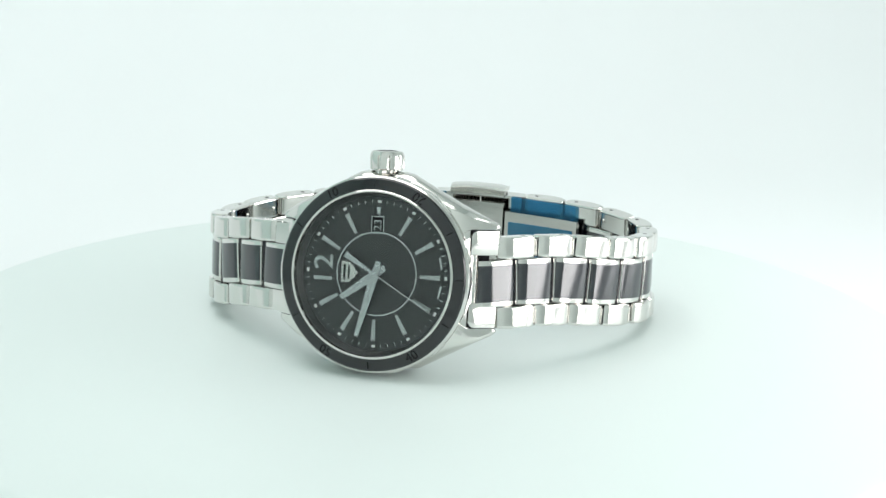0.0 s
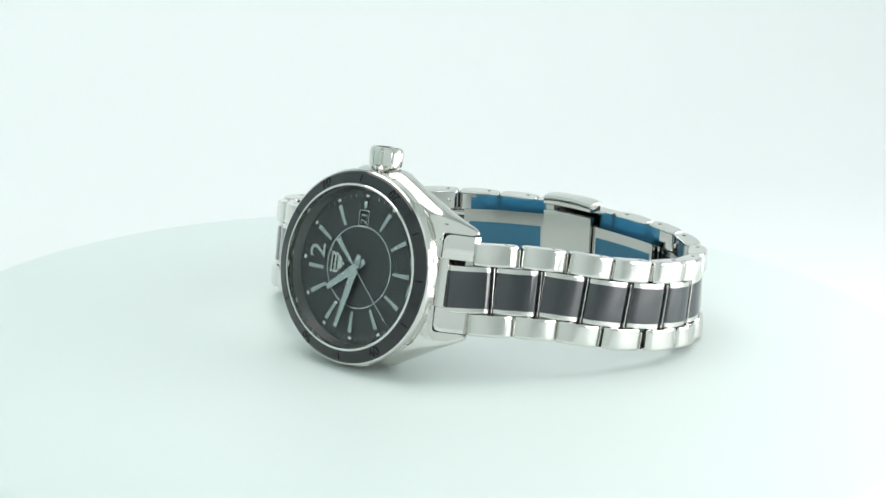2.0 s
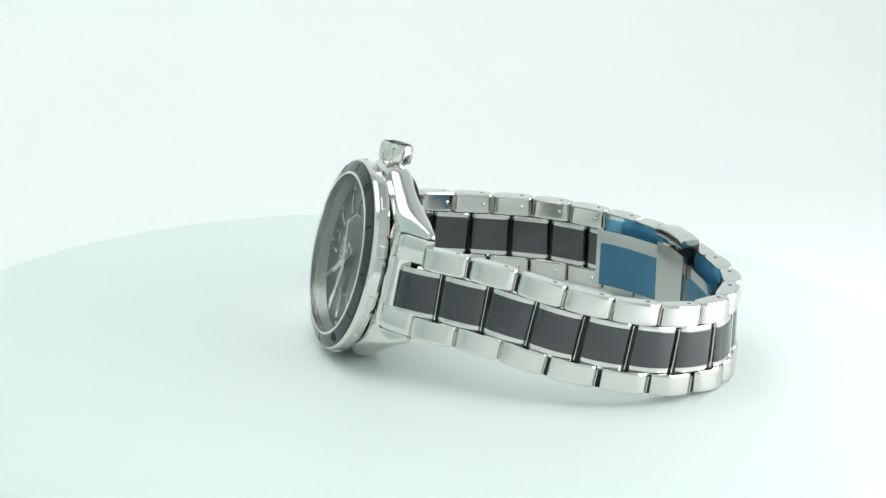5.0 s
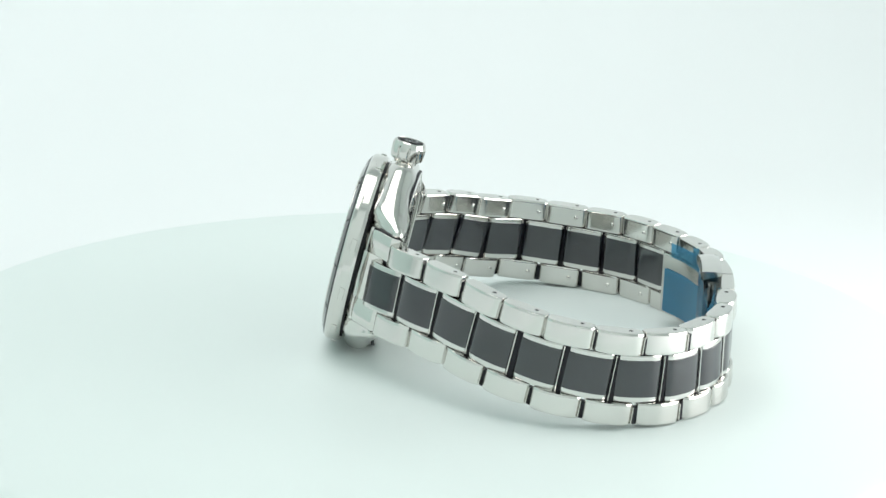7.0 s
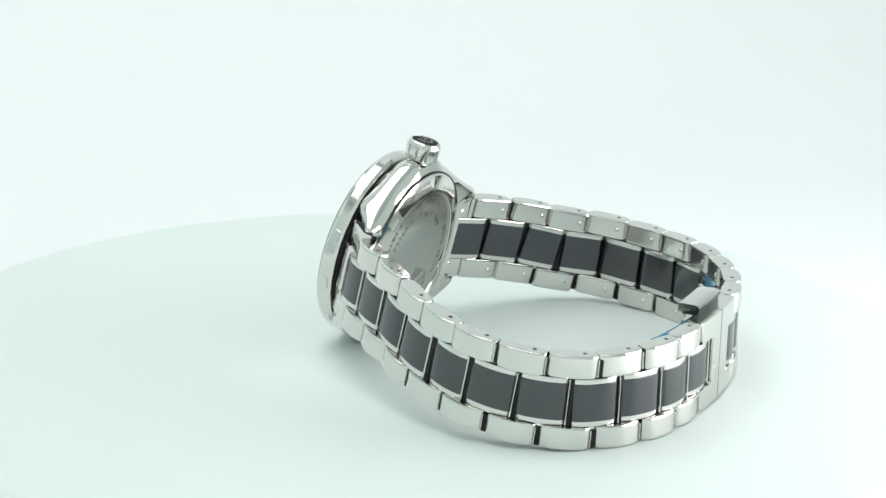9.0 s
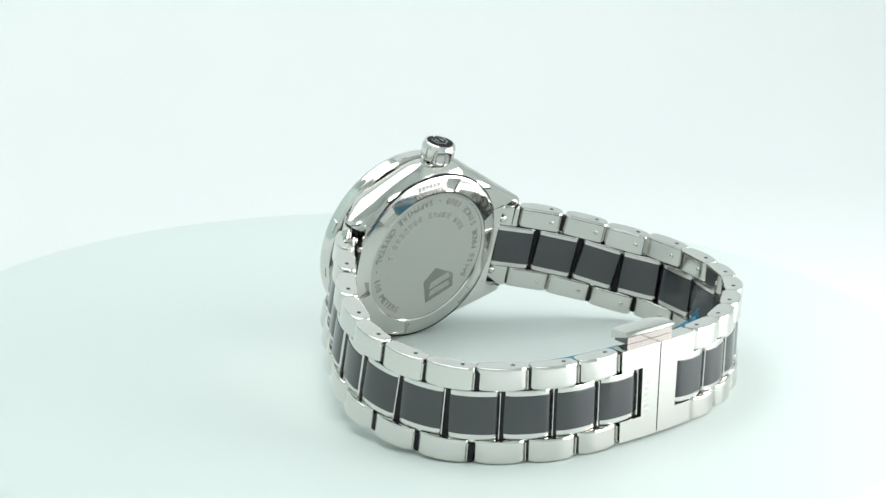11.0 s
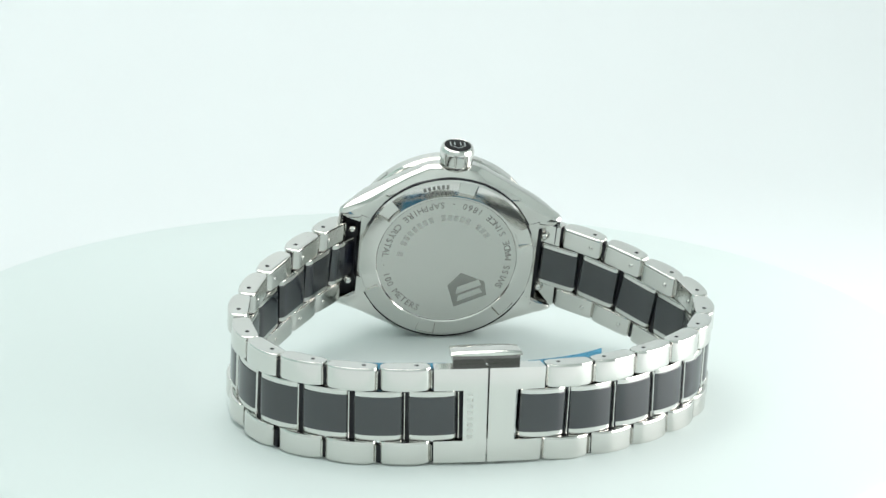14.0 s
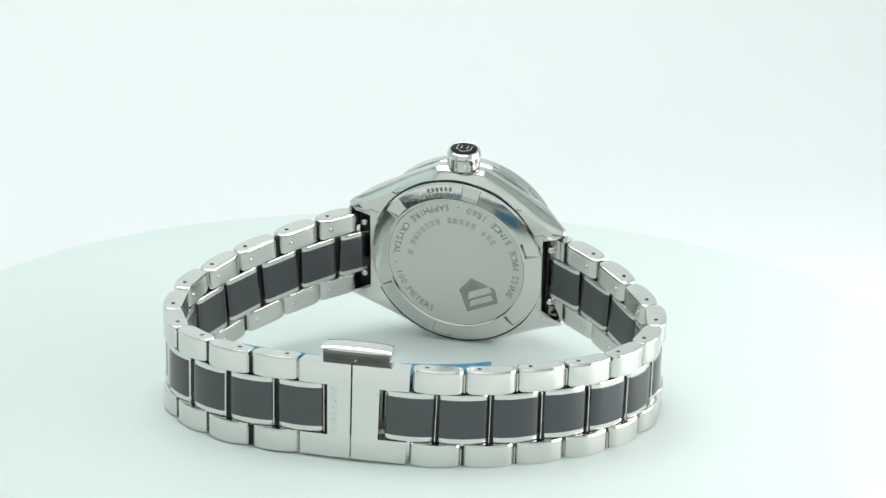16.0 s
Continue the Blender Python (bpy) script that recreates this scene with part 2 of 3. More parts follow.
def build_bezel():
    bm = bmesh.new()
    lathe(bm, [(15.6, 1.15), (16.0, 1.1), (16.2, 0.6), (16.25, -0.8), (16.12, -1.3), (15.88, -1.5), (14.0, -1.3), (14.0, 1.15)], 160)
    bezel = part("bezel", bm, STEEL, watch, "polished steel bezel with grip studs", CASE_M, 14)
    bm = bmesh.new()
    lathe(bm, [(14.0, -0.5), (15.86, -0.5), (15.86, -1.5), (15.6, -1.77), (14.1, -2.3), (13.86, -2.33)], 160)
    part("bezel_insert", bm, BEZEL_BLACK, bezel, "glossy black ceramic bezel ring", None, 12)
    bm = bmesh.new()
    lathe(bm, [(13.84, -0.4), (13.84, -2.38), (13.7, -2.5), (13.45, -2.46), (13.4, -2.2), (13.4, -0.4)], 160)
    part("crystal_rim", bm, STEEL, bezel)
    # Black ring in place of the shade in the groove under the bezel.
    bm = bmesh.new()
    lathe(bm, [(14.0, 1.1), (15.3, 1.1), (15.3, 1.6), (14.0, 1.6)], 128)
    part("bezel_gap_shade", bm, GAP_SHADE, bezel, "black ring painted as the shade in the groove under the bezel")
    # Grip studs on the bezel's steel edge.
    bm0 = bmesh.new()
    prism(bm0, [(-1.2, -0.35), (1.2, -0.35), (1.0, 0.55), (-1.0, 0.55)], lambda u, v, h: (h, v, u), 16.1, 16.36, 0.1)
    stud = to_mesh("grip_stud", bm0, STEEL)
    for k in range(12):
        piece("grip_stud", stud, bezel, pose(0, 0, 0, 0, 30 * k + 15, 0))
    # Minute numerals and ticks on the sloping ceramic ring.
    for k in range(12):
        deg = 30 * k
        slope = 0.53 / 1.5

        def put(u, v, h, deg=deg):
            way = -1 if deg in (120, 240) else 1
            r = 14.85 + v * way
            t = radians(deg) + way * u / 14.85
            return (-r * math.cos(t), -2.3 + (r - 14.1) * slope - h, r * math.sin(t))

        bm = bmesh.new()
        if k in (2, 4, 8, 10):
            text_into(bm, str(5 * k), 2.15, put, 0.05)
            part("numeral", bm, NUMERAL, bezel)
        elif k != 0:
            prism(bm, [(-0.09, -0.6), (0.09, -0.6), (0.09, 0.6), (-0.09, 0.6)], put, 0.0, 0.05)
            part("tick", bm, NUMERAL, bezel)
    bm = bmesh.new()
    lathe(bm, [(0.01, -2.4), (13.4, -2.4), (13.4, -1.7), (0.01, -1.7)], 96, closed=False)
    crystal = part("crystal", bm, GLASS, bezel, "clear flat sapphire crystal")
    crystal.visible_shadow = False


build_bezel()

DIAL_Y = 0.25


def build_dial():
    bm = bmesh.new()
    lathe(bm, [(0.01, DIAL_Y), (12.9, DIAL_Y), (12.9, DIAL_Y + 0.4), (0.01, DIAL_Y + 0.4)], 128, closed=False)
    dial = part("dial", bm, DIAL, watch, "black sunray watch dial with silver markers", CASE_M)
    bm = bmesh.new()
    lathe(bm, [(12.75, DIAL_Y + 0.02), (13.38, -1.2), (13.38, DIAL_Y + 0.02)], 128)
    part("flange", bm, FLANGE_GREY, dial)

    def flat(deg):
        def put(u, v, h):
            x, z = clock(deg, v)
            return (x + u * math.sin(radians(deg)), DIAL_Y - h, z + u * math.cos(radians(deg)))
        return put

    for k in range(1, 12):
        bm = bmesh.new()
        lo = 9.75 if k == 3 else 7.45
        prism(bm, [(-0.28, lo), (0.28, lo), (0.44, 11.05), (-0.44, 11.05)], flat(30 * k), 0.0, 0.3, 0.1)
        part("hour_marker", bm, MARKER, dial, "brushed silver baton hour marker")
    bm0 = bmesh.new()
    prism(bm0, [(-0.3, 11.68), (0.3, 11.68), (0.3, 12.1), (-0.3, 12.1)], flat(0), 0.0, 0.08)
    dot = to_mesh("lume_dot", bm0, LUME)
    for k in range(12):
        piece("lume_dot", dot, dial, pose(0, 0, 0, 0, 30 * k, 0))
    bm0 = bmesh.new()
    prism(bm0, [(-0.07, 11.66), (0.07, 11.66), (0.07, 12.12), (-0.07, 12.12)], flat(0), 0.0, 0.03)
    tick = to_mesh("minute_tick", bm0, SILVER)
    for k in range(60):
        if k % 5:
            piece("minute_tick", tick, dial, pose(0, 0, 0, 0, 6 * k, 0))
    bm = bmesh.new()
    lathe(bm, [(6.72, DIAL_Y), (6.72, DIAL_Y - 0.06), (6.94, DIAL_Y - 0.06), (6.94, DIAL_Y)], 128)
    part("chapter_ring", bm, SILVER, dial)
    bm = bmesh.new()
    text_into(bm, "12", 4.7, lambda u, v, h: (-9.0 - v, DIAL_Y - h, 0.15 + u * 1.15), 0.18, 0.03)
    part("numeral", bm, MARKER, dial, "silver numeral 12")
    # Date window: frame, dark card, digits.
    date = bmesh.new()
    for a, c in (((-1.19, 6.61), (-1.05, 9.49)), ((0.85, 6.61), (0.99, 9.49)), ((-1.05, 6.61), (0.85, 6.75)), ((-1.05, 9.35), (0.85, 9.49))):
        prism(date, [a, (c[0], a[1]), c, (a[0], c[1])], lambda u, v, h: (u, DIAL_Y - h, v), 0.0, 0.22, 0.0)
    part("date_frame", date, SILVER, dial, "silver date window frame")
    bm = bmesh.new()
    prism(bm, [(-1.05, 6.75), (0.85, 6.75), (0.85, 9.35), (-1.05, 9.35)], lambda u, v, h: (u, DIAL_Y - h, v), 0.0, 0.03)
    part("date_card", bm, NUMERAL, dial)
    bm = bmesh.new()
    text_into(bm, "23", 1.9, lambda u, v, h: (-0.1 - v, DIAL_Y - h, 8.05 + u), 0.06)
    part("date_digits", bm, SILVER, dial)
    # Maker's shield as a plain shape with bars.
    shield = bmesh.new()
    prism(shield, [(-6.1, -1.7), (-6.1, 1.75), (-4.6, 1.75), (-3.2, 0.0), (-4.6, -1.7)], lambda u, v, h: (u, DIAL_Y - h, v), 0.0, 0.16, 0.1)
    part("shield", shield, BRUSHED, dial, "small silver shield emblem")
    for x0, x1, w in ((-5.7, -5.3, 1.3), (-4.9, -4.6, 1.2)):
        bm = bmesh.new()
        prism(bm, [(x0, -w), (x0, w), (x1, w), (x1, -w)], lambda u, v, h: (u, DIAL_Y - h, v), 0.15, 0.19)
        part("shield_bar", bm, BEZEL_BLACK, dial)
    # Small print beside 6 o'clock, too fine to read.
    for s in (-1, 1):
        bm = bmesh.new()
        put = flat(180 + s * 12)
        prism(bm, [(-1.0, 11.0), (1.0, 11.0), (1.0, 11.3), (-1.0, 11.3)], put, 0.0, 0.03)
        part("print_bar", bm, SILVER, dial)


build_dial()


def hand(name, outline, y, deg, label):
    """A hand that points to 12 at rest, laid at its height over the dial and turned clockwise."""
    bm = bmesh.new()
    prism(bm, [(u, v) for u, v in outline], lambda u, v, h: (-v, -h, u), 0.0, 0.16, 0.05)
    lathe(bm, [(0.01, 0.02), (0.6, 0.02), (0.6, -0.2), (0.01, -0.2)], 24, closed=False)
    return part(name, bm, SILVER, watch, label, CASE_M @ Matrix.Translation((0, y * MM, 0)) @ pose(0, 0, 0, 0, deg, 0))


hand("hour_hand", [(-0.5, -2.0), (0.5, -2.0), (0.75, 0.5), (0.46, 7.25), (-0.46, 7.25), (-0.75, 0.5)], -0.30, 324.0, "broad silver hour hand")
hand("minute_hand", [(-0.45, -2.2), (0.45, -2.2), (0.75, 0.5), (0.36, 10.8), (-0.36, 10.8), (-0.75, 0.5)], -0.55, 285.0, "long silver minute hand")
SECOND_BASE = CASE_M @ Matrix.Translation((0, -0.8 * MM, 0))
second_hand = hand("second_hand", [(-0.5, -6.0), (0.5, -6.0), (0.22, -0.6), (0.1, 0.6), (0.09, 11.3), (-0.09, 11.3), (-0.1, 0.6), (-0.22, -0.6)], -0.8, 210.0, "thin silver seconds hand with a broad tail")


def build_crown():
    def ripple(a, h):
        d = (a * 10 / (2 * math.pi) + 0.3) % 1.0 - 0.5
        return 1.0 - (0.11 * math.exp(-(d / 0.09) ** 4) if 17.0 < h < 19.3 else 0.0)

    bm = bmesh.new()
    lathe(bm, [(1.6, 15.0), (2.0, 16.95), (2.55, 17.0), (2.72, 17.15), (2.82, 17.9), (2.88, 19.1), (2.84, 19.45), (2.6, 20.0), (2.35, 20.15), (2.25, 20.12), (2.2, 19.95), (0.01, 19.95)], 200, "z", (-0.3, 4.0, 0), False, ripple)
    crown = part("crown", bm, STEEL, watch, "fluted steel winding crown", CASE_M)
    bm = bmesh.new()
    lathe(bm, [(0.01, 19.9), (2.2, 19.9), (2.18, 20.08), (1.5, 20.2), (0.01, 20.26)], 48, "z", (-0.3, 4.0, 0), False)
    part("crown_cap", bm, NUMERAL, crown, "black cap with a shield mark")
    put = lambda u, v, h: (-0.3 + u, 4.0 + v, 20.24 + h)
    for o in ([(-1.3, -0.9), (-1.1, -0.9), (-1.1, 0.4), (0, 1.2), (0, 1.4), (-1.3, 0.5)], [(1.3, -0.9), (1.1, -0.9), (1.1, 0.4), (0, 1.2), (0, 1.4), (1.3, 0.5)],
              [(-0.6, -0.9), (-0.4, -0.9), (-0.4, 0.3), (-0.6, 0.3)], [(0.4, -0.9), (0.6, -0.9), (0.6, 0.3), (0.4, 0.3)]):
        bm = bmesh.new()
        prism(bm, o, put, -0.12, 0.03)
        part("crown_mark", bm, SILVER, crown)


build_crown()


def build_caseback():
    bm = bmesh.new()
    prof = [(11.9, 6.2), (11.9, 7.5), (12.06, 7.66), (12.25, 7.66), (12.45, 7.62), (12.5, 7.61), (14.7, 7.14), (14.75, 7.12), (15.1, 6.98), (15.25, 6.7), (15.0, 6.2)]
    rows = []
    for i in range(720):
        a = 2 * math.pi * i / 720
        off = (0.5 * i - 140.0 + 30.0) % 60.0 - 30.0
        rows.append([])
        for r, h in prof:
            if abs(off) * math.pi / 180 * 13.6 < 1.45 and 12.46 < r < 14.72:
                h = 6.98
            rows[-1].append(bm.verts.new((-r * math.cos(a), h, r * math.sin(a))))
    for p, q in zip(rows, rows[1:] + rows[:1]):
        for j in range(len(prof) - 1):
            bm.faces.new((p[j], p[j + 1], q[j + 1], q[j]))
    back = part("caseback", bm, STEEL, watch, "engraved screwed steel caseback with key slots", CASE_M, 14)
    bm = bmesh.new()
    lathe(bm, [(0.01, 7.25), (11.5, 7.25), (11.88, 7.35), (11.88, 6.4), (0.01, 6.4)], 128, closed=False)
    # Black ring that paints the shade of the groove round the caseback.
    groove = bmesh.new()
    lathe(groove, [(15.12, 6.1), (15.12, 7.0), (15.36, 6.98), (15.4, 6.1)], 128)
    part("groove", groove, GAP_SHADE, back, "black ring painted as the shade in the groove round the caseback")
    part("back_plate", bm, BACK_STEEL, back, "satin steel back plate with engraving")
    # Engraving round the rim; seen from behind it runs anticlockwise, with its feet outwards.
    def ring(radius, deg):
        def put(u, v, h):
            r, a = radius - v, radians(deg) + u / radius
            return (-r * math.cos(a), 7.25 + h, r * math.sin(a))
        return put

    words = "SWISS MADE SINCE 1860 - SAPPHIRE CRYSTAL - 100 METERS"
    for i, ch in enumerate(words):
        if ch != " ":
            bm = bmesh.new()
            text_into(bm, ch, 1.62, ring(10.55, -27 + 5.25 * i), 0.03)
            part("letter", bm, FAINT_ETCH, back)
    # Maker's line as plain bars, and two short lines of fine print on the sloping rim.
    for i in range(19):
        if i not in (3, 9, 17):
            bm = bmesh.new()
            prism(bm, [(-0.36, -0.52), (0.36, -0.52), (0.36, 0.52), (-0.36, 0.52)], ring(8.05, 38 + 7.6 * i), 0.0, 0.03)
            part("engraved_bar", bm, PALE_ETCH, back)
    for r, n in ((12.95, 8), (13.95, 6)):
        for i in range(n):
            bm = bmesh.new()
            rise = 7.61 - (r - 12.5) * 0.2136 - 7.25
            prism(bm, [(-0.24, -0.33), (0.24, -0.33), (0.24, 0.33), (-0.24, 0.33)], lambda u, v, h, p=ring(r, 104 + 3.2 * (i - n / 2)), g=rise: p(u, v, h + g + v * 0.2136), 0.0, 0.03)
            part("engraved_bar", bm, FAINT_ETCH, back)
    bm = bmesh.new()
    prism(bm, [(-0.63, -5.1), (-2.7, -2.5), (-6.9, -4.0), (-7.5, -6.6), (-2.1, -9.2)], lambda u, v, h: (u, 7.25 + h, v), 0.0, 0.03)
    part("shield", bm, FAINT_ETCH, back, "etched shield emblem")
    for a, c in ((0.18, 0.42), (0.52, 0.80)):
        bm = bmesh.new()
        base, tip, wide = Vector((-4.8, -7.9)), Vector((-3.9, -3.6)), Vector((2.35, -1.1))
        lo, hi = base.lerp(tip, a), base.lerp(tip, c)
        prism(bm, [tuple(lo - wide * 0.9), tuple(lo + wide * 0.9), tuple(hi + wide * 0.75), tuple(hi - wide * 0.75)], lambda u, v, h: (u, 7.25 + h, v), 0.03, 0.045)
        part("shield_bar", bm, BACK_STEEL, back)
    bm0 = bmesh.new()
    bmesh.ops.create_uvsphere(bm0, u_segments=16, v_segments=10, radius=0.72)
    ball = to_mesh("spring_bar", bm0, STEEL)
    for sx in (-1, 1):
        for sz in (-1, 1):
            piece("spring_bar", ball, case, pose(sx * 16.4 * MM, 6.6 * MM, sz * 5.0 * MM))


build_caseback()

# ---- bracelet: a curve in plan from the 6 o'clock lugs round to the 12 o'clock lugs ----
PATH = [(10.6, -9.6, 15.0), (16.3, -5.9, 14.4), (22.8, -1.0, 13.3), (30.61, 5.19, 11.3), (35.51, 11.31, 9.8), (37.67, 14.72, 9.2), (39.29, 21.32, 8.1), (39.4, 25.93, 7.7), (38.88, 29.43, 7.4), (37.43, 33.26, 7.2), (32.85, 39.26, 7.2), (26.11, 44.05, 7.2), (10.93, 49.38, 7.4), (-1.47, 51.2, 7.1), (-9.48, 50.69, 7.0), (-16.88, 48.67, 7.0), (-25.19, 44.61, 7.0), (-31.3, 38.6, 7.1), (-34.97, 31.67, 7.6), (-36.1, 25.0, 8.5), (-34.4, 18.6, 9.5), (-31.8, 13.4, 11.0), (-27.4, 6.7, 12.7), (-22.4, 0.6, 13.9)]


def spline(points, per=24):
    p = [Vector(q) for q in points]
    p = [2 * p[0] - p[1]] + p + [2 * p[-1] - p[-2]]
    out = []
    for i in range(1, len(p) - 2):
        a, b, c, d = p[i - 1:i + 3]
        for k in range(per):
            t = k / per
            out.append(0.5 * ((2 * b) + (c - a) * t + (2 * a - 5 * b + 4 * c - d) * t * t + (3 * b - a - 3 * c + d) * t ** 3))
    return out + [p[-2]]


LINE = spline(PATH)
ARC = [0.0]
for a, c in zip(LINE, LINE[1:]):
    ARC.append(ARC[-1] + (c - a).length)
TOTAL = ARC[-1]
CASE_UP = CASE.to_3x3().col[2]


def along(s):
    """Point, tangent, outward and upward directions at arc length s."""
    def at(q):
        if q <= 0:
            return LINE[0] + (LINE[1] - LINE[0]).normalized() * q
        if q >= TOTAL:
            return LINE[-1] + (LINE[-1] - LINE[-2]).normalized() * (q - TOTAL)
        i = max(j for j in range(0, len(ARC), 16) if ARC[j] <= q)
        while i < len(ARC) - 2 and ARC[i + 1] < q:
            i += 1
        return LINE[i].lerp(LINE[i + 1], (q - ARC[i]) / (ARC[i + 1] - ARC[i]))
    c = at(s) + Vector((0, 0, LIFT))
    t = (at(s + 1.2) - at(s - 1.2)).normalized()
    w = max(0.0, 1 - min(s, TOTAL - s) / 60)
    up = (Vector((0, 0, 1)) * (1 - w) + CASE_UP * w)
    up = (up - t * up.dot(t)).normalized()
    return c, t, t.cross(up), up


def nearest(x, y):
    return min(zip(ARC, LINE), key=lambda q: (q[1].x - x) ** 2 + (q[1].y - y) ** 2)[0]


def frame_at(s):
    c, t, n, u = along(s)
    m = Matrix((t, n, u)).transposed().to_4x4()
    m.translation = c * MM
    return m


PITCH = 7.9
J_SIX = [28.9 + (k - 4) * 7.92 for k in range(12)]
J_TWELVE = [101.0 + (10 - k) * 7.85 for k in range(12)]
SPLIT = nearest(10.9, 48.9)


def link_outline(half, thick, ends):
    """Plan of a link: a gently bowed outer face with rounded ends, and a flatter inner face. u along, v outwards."""
    steps = [-1.0, -0.975, -0.93, -0.86, -0.75, -0.55, -0.3, 0.0, 0.3, 0.55, 0.75, 0.86, 0.93, 0.975, 1.0]
    drop = thick / 2 - ends
    out = [(half * q, thick / 2 - drop * (0.6 * q * q + 0.4 * abs(q) ** 9)) for q in steps]
    return out + [(half * q, -thick / 2 + drop * 0.7 * abs(q) ** 12) for q in steps[::-1]]


def block(half, thick, ends, lo, hi, edge, mat, name, out=0.0):
    bm = bmesh.new()
    o = link_outline(half, thick, ends)
    levels = []
    for k, h in ((edge * 1.3, lo), (edge, lo), (edge * 0.3, lo + edge * 0.3), (0.0, lo + edge), (0.0, lo + edge * 1.4), (0.0, hi - edge * 1.4), (0.0, hi - edge), (edge * 0.3, hi - edge * 0.3), (edge, hi), (edge * 1.3, hi)):
        levels.append([bm.verts.new((u * (1 - k / half), v * (1 - k / (thick / 2)) + out, h)) for u, v in o])
    n = len(o)
    for a, b in zip(levels, levels[1:]):
        for i in range(n):
            bm.faces.new((a[i], a[(i + 1) % n], b[(i + 1) % n], b[i]))
    bm.faces.new(levels[0])
    bm.faces.new(levels[-1])
    return to_mesh(name, bm, mat, 26)


# HINGE and SIDE_HINGE: black fillers that paint the shade between links.
HINGE = block(0.75, 1.2, 0.5, -3.85, 3.85, 0.1, GAP_SHADE, "hinge")
ROD = block(0.14, 0.9, 0.1, -3.7, 3.7, 0.05, STEEL, "hinge_rod")
SIDE_ROD = block(0.12, 0.9, 0.1, 4.2, 6.9, 0.05, STEEL, "hinge_rod")
SIDE_HINGE = block(0.75, 1.2, 0.5, 4.1, 6.9, 0.1, GAP_SHADE, "side_hinge")
CENTRE = block(3.60, 2.75, 0.52, -3.88, 3.88, 0.25, STEEL, "centre_link")
INSERT = block(3.64, 2.92, 0.6, -3.02, 3.02, 0.1, CERAMIC, "ceramic_insert")
OUTER = block(3.79, 3.4, 0.5, 3.96, 7.60, 0.34, STEEL, "outer_link", 0.22)
bm0 = bmesh.new()
lathe(bm0, [(0.01, -0.22), (0.22, -0.19), (0.36, -0.1), (0.38, 0.16), (0.01, 0.16)], 16, "z", closed=False)
PIN = to_mesh("pin", bm0, STEEL, 60)
# Black ring for the shade round each pin.
bm0 = bmesh.new()
lathe(bm0, [(0.3, 0.02), (0.54, 0.02), (0.56, 0.05), (0.3, 0.05)], 16, "z")
PIN_RECESS = to_mesh("pin_recess", bm0, GAP_SHADE)
# Flat black disc in place of a hole's inner shade.
bm0 = bmesh.new()
lathe(bm0, [(0.01, -0.02), (0.31, -0.02), (0.35, 0.0), (0.33, 0.02), (0.01, 0.02)], 16, "z", closed=False)
PIN_HOLE = to_mesh("pin_hole", bm0, GAP_SHADE)


def centre_link(s):
    c = piece("centre_link", CENTRE, watch, frame_at(s), "steel centre link with a black ceramic insert")
    piece("ceramic_insert", INSERT, c, Matrix.Identity(4), "glossy black ceramic insert")
    piece("hinge", HINGE, c, pose(PITCH / 2 * MM, 0, 0))
    piece("hinge_rod", ROD, c, pose((PITCH / 2 - 0.04) * MM, 0.6 * MM, 0), "thin bright hinge rod")
    return c


def outer_links(s, side):
    for sgn in (1, -1):
        m = frame_at(s) if sgn > 0 else frame_at(s) @ pose(0, 0, -11.50 * MM)
        o = piece("outer_link", OUTER, watch, m, "polished steel outer bracelet link")
        piece("side_hinge", SIDE_HINGE, o, pose(PITCH / 2 * MM, 0, 0))
        piece("hinge_rod", SIDE_ROD, o, pose((PITCH / 2 - 0.03) * MM, 0.6 * MM, 0))
        piece("pin", PIN, o, pose(side * 1.9 * MM, -1.46 * MM, 5.7 * MM, -90, 0, 0))
        piece("pin_recess", PIN_RECESS, o, pose(side * 1.9 * MM, -1.46 * MM, 5.7 * MM, -90, 0, 0))
        if sgn > 0:
            piece("pin_hole", PIN_HOLE, o, pose(side * 1.7 * MM, 0.1 * MM, 7.60 * MM))


for k in range(11):
    centre_link((J_SIX[k] + J_SIX[k + 1]) / 2)
    centre_link((J_TWELVE[k] + J_TWELVE[k + 1]) / 2)
for k in range(1, 11):
    outer_links(J_SIX[k], 1)
    outer_links(J_TWELVE[k], -1)


def strip(bm, s0, s1, n0, n1, h0, h1, steps=8, lean=(0.0, 0.0), tilt=0.0):
    """A block that follows the bracelet's curve."""
    rings = []
    for i in range(steps + 1):
        c, t, n, u = along(s0 + (s1 - s0) * i / steps)
        off = lean[0] + (lean[1] - lean[0]) * i / steps
        rings.append([bm.verts.new(c + n * (a + off + tilt * h) + u * h) for a, h in ((n0, h0), (n1, h0), (n1, h1), (n0, h1))])
    for a, b in zip(rings, rings[1:]):
        for i in range(4):
            bm.faces.new((a[i], a[(i + 1) % 4], b[(i + 1) % 4], b[i]))
    bm.faces.new(rings[0])
    bm.faces.new(rings[-1])
    return bm


def soften(bm, width):
    bmesh.ops.bevel(bm, geom=[e for e in bm.edges if e.calc_face_angle(0) > 0.9], offset=width, segments=2, affect="EDGES", profile=0.5)
    return bm


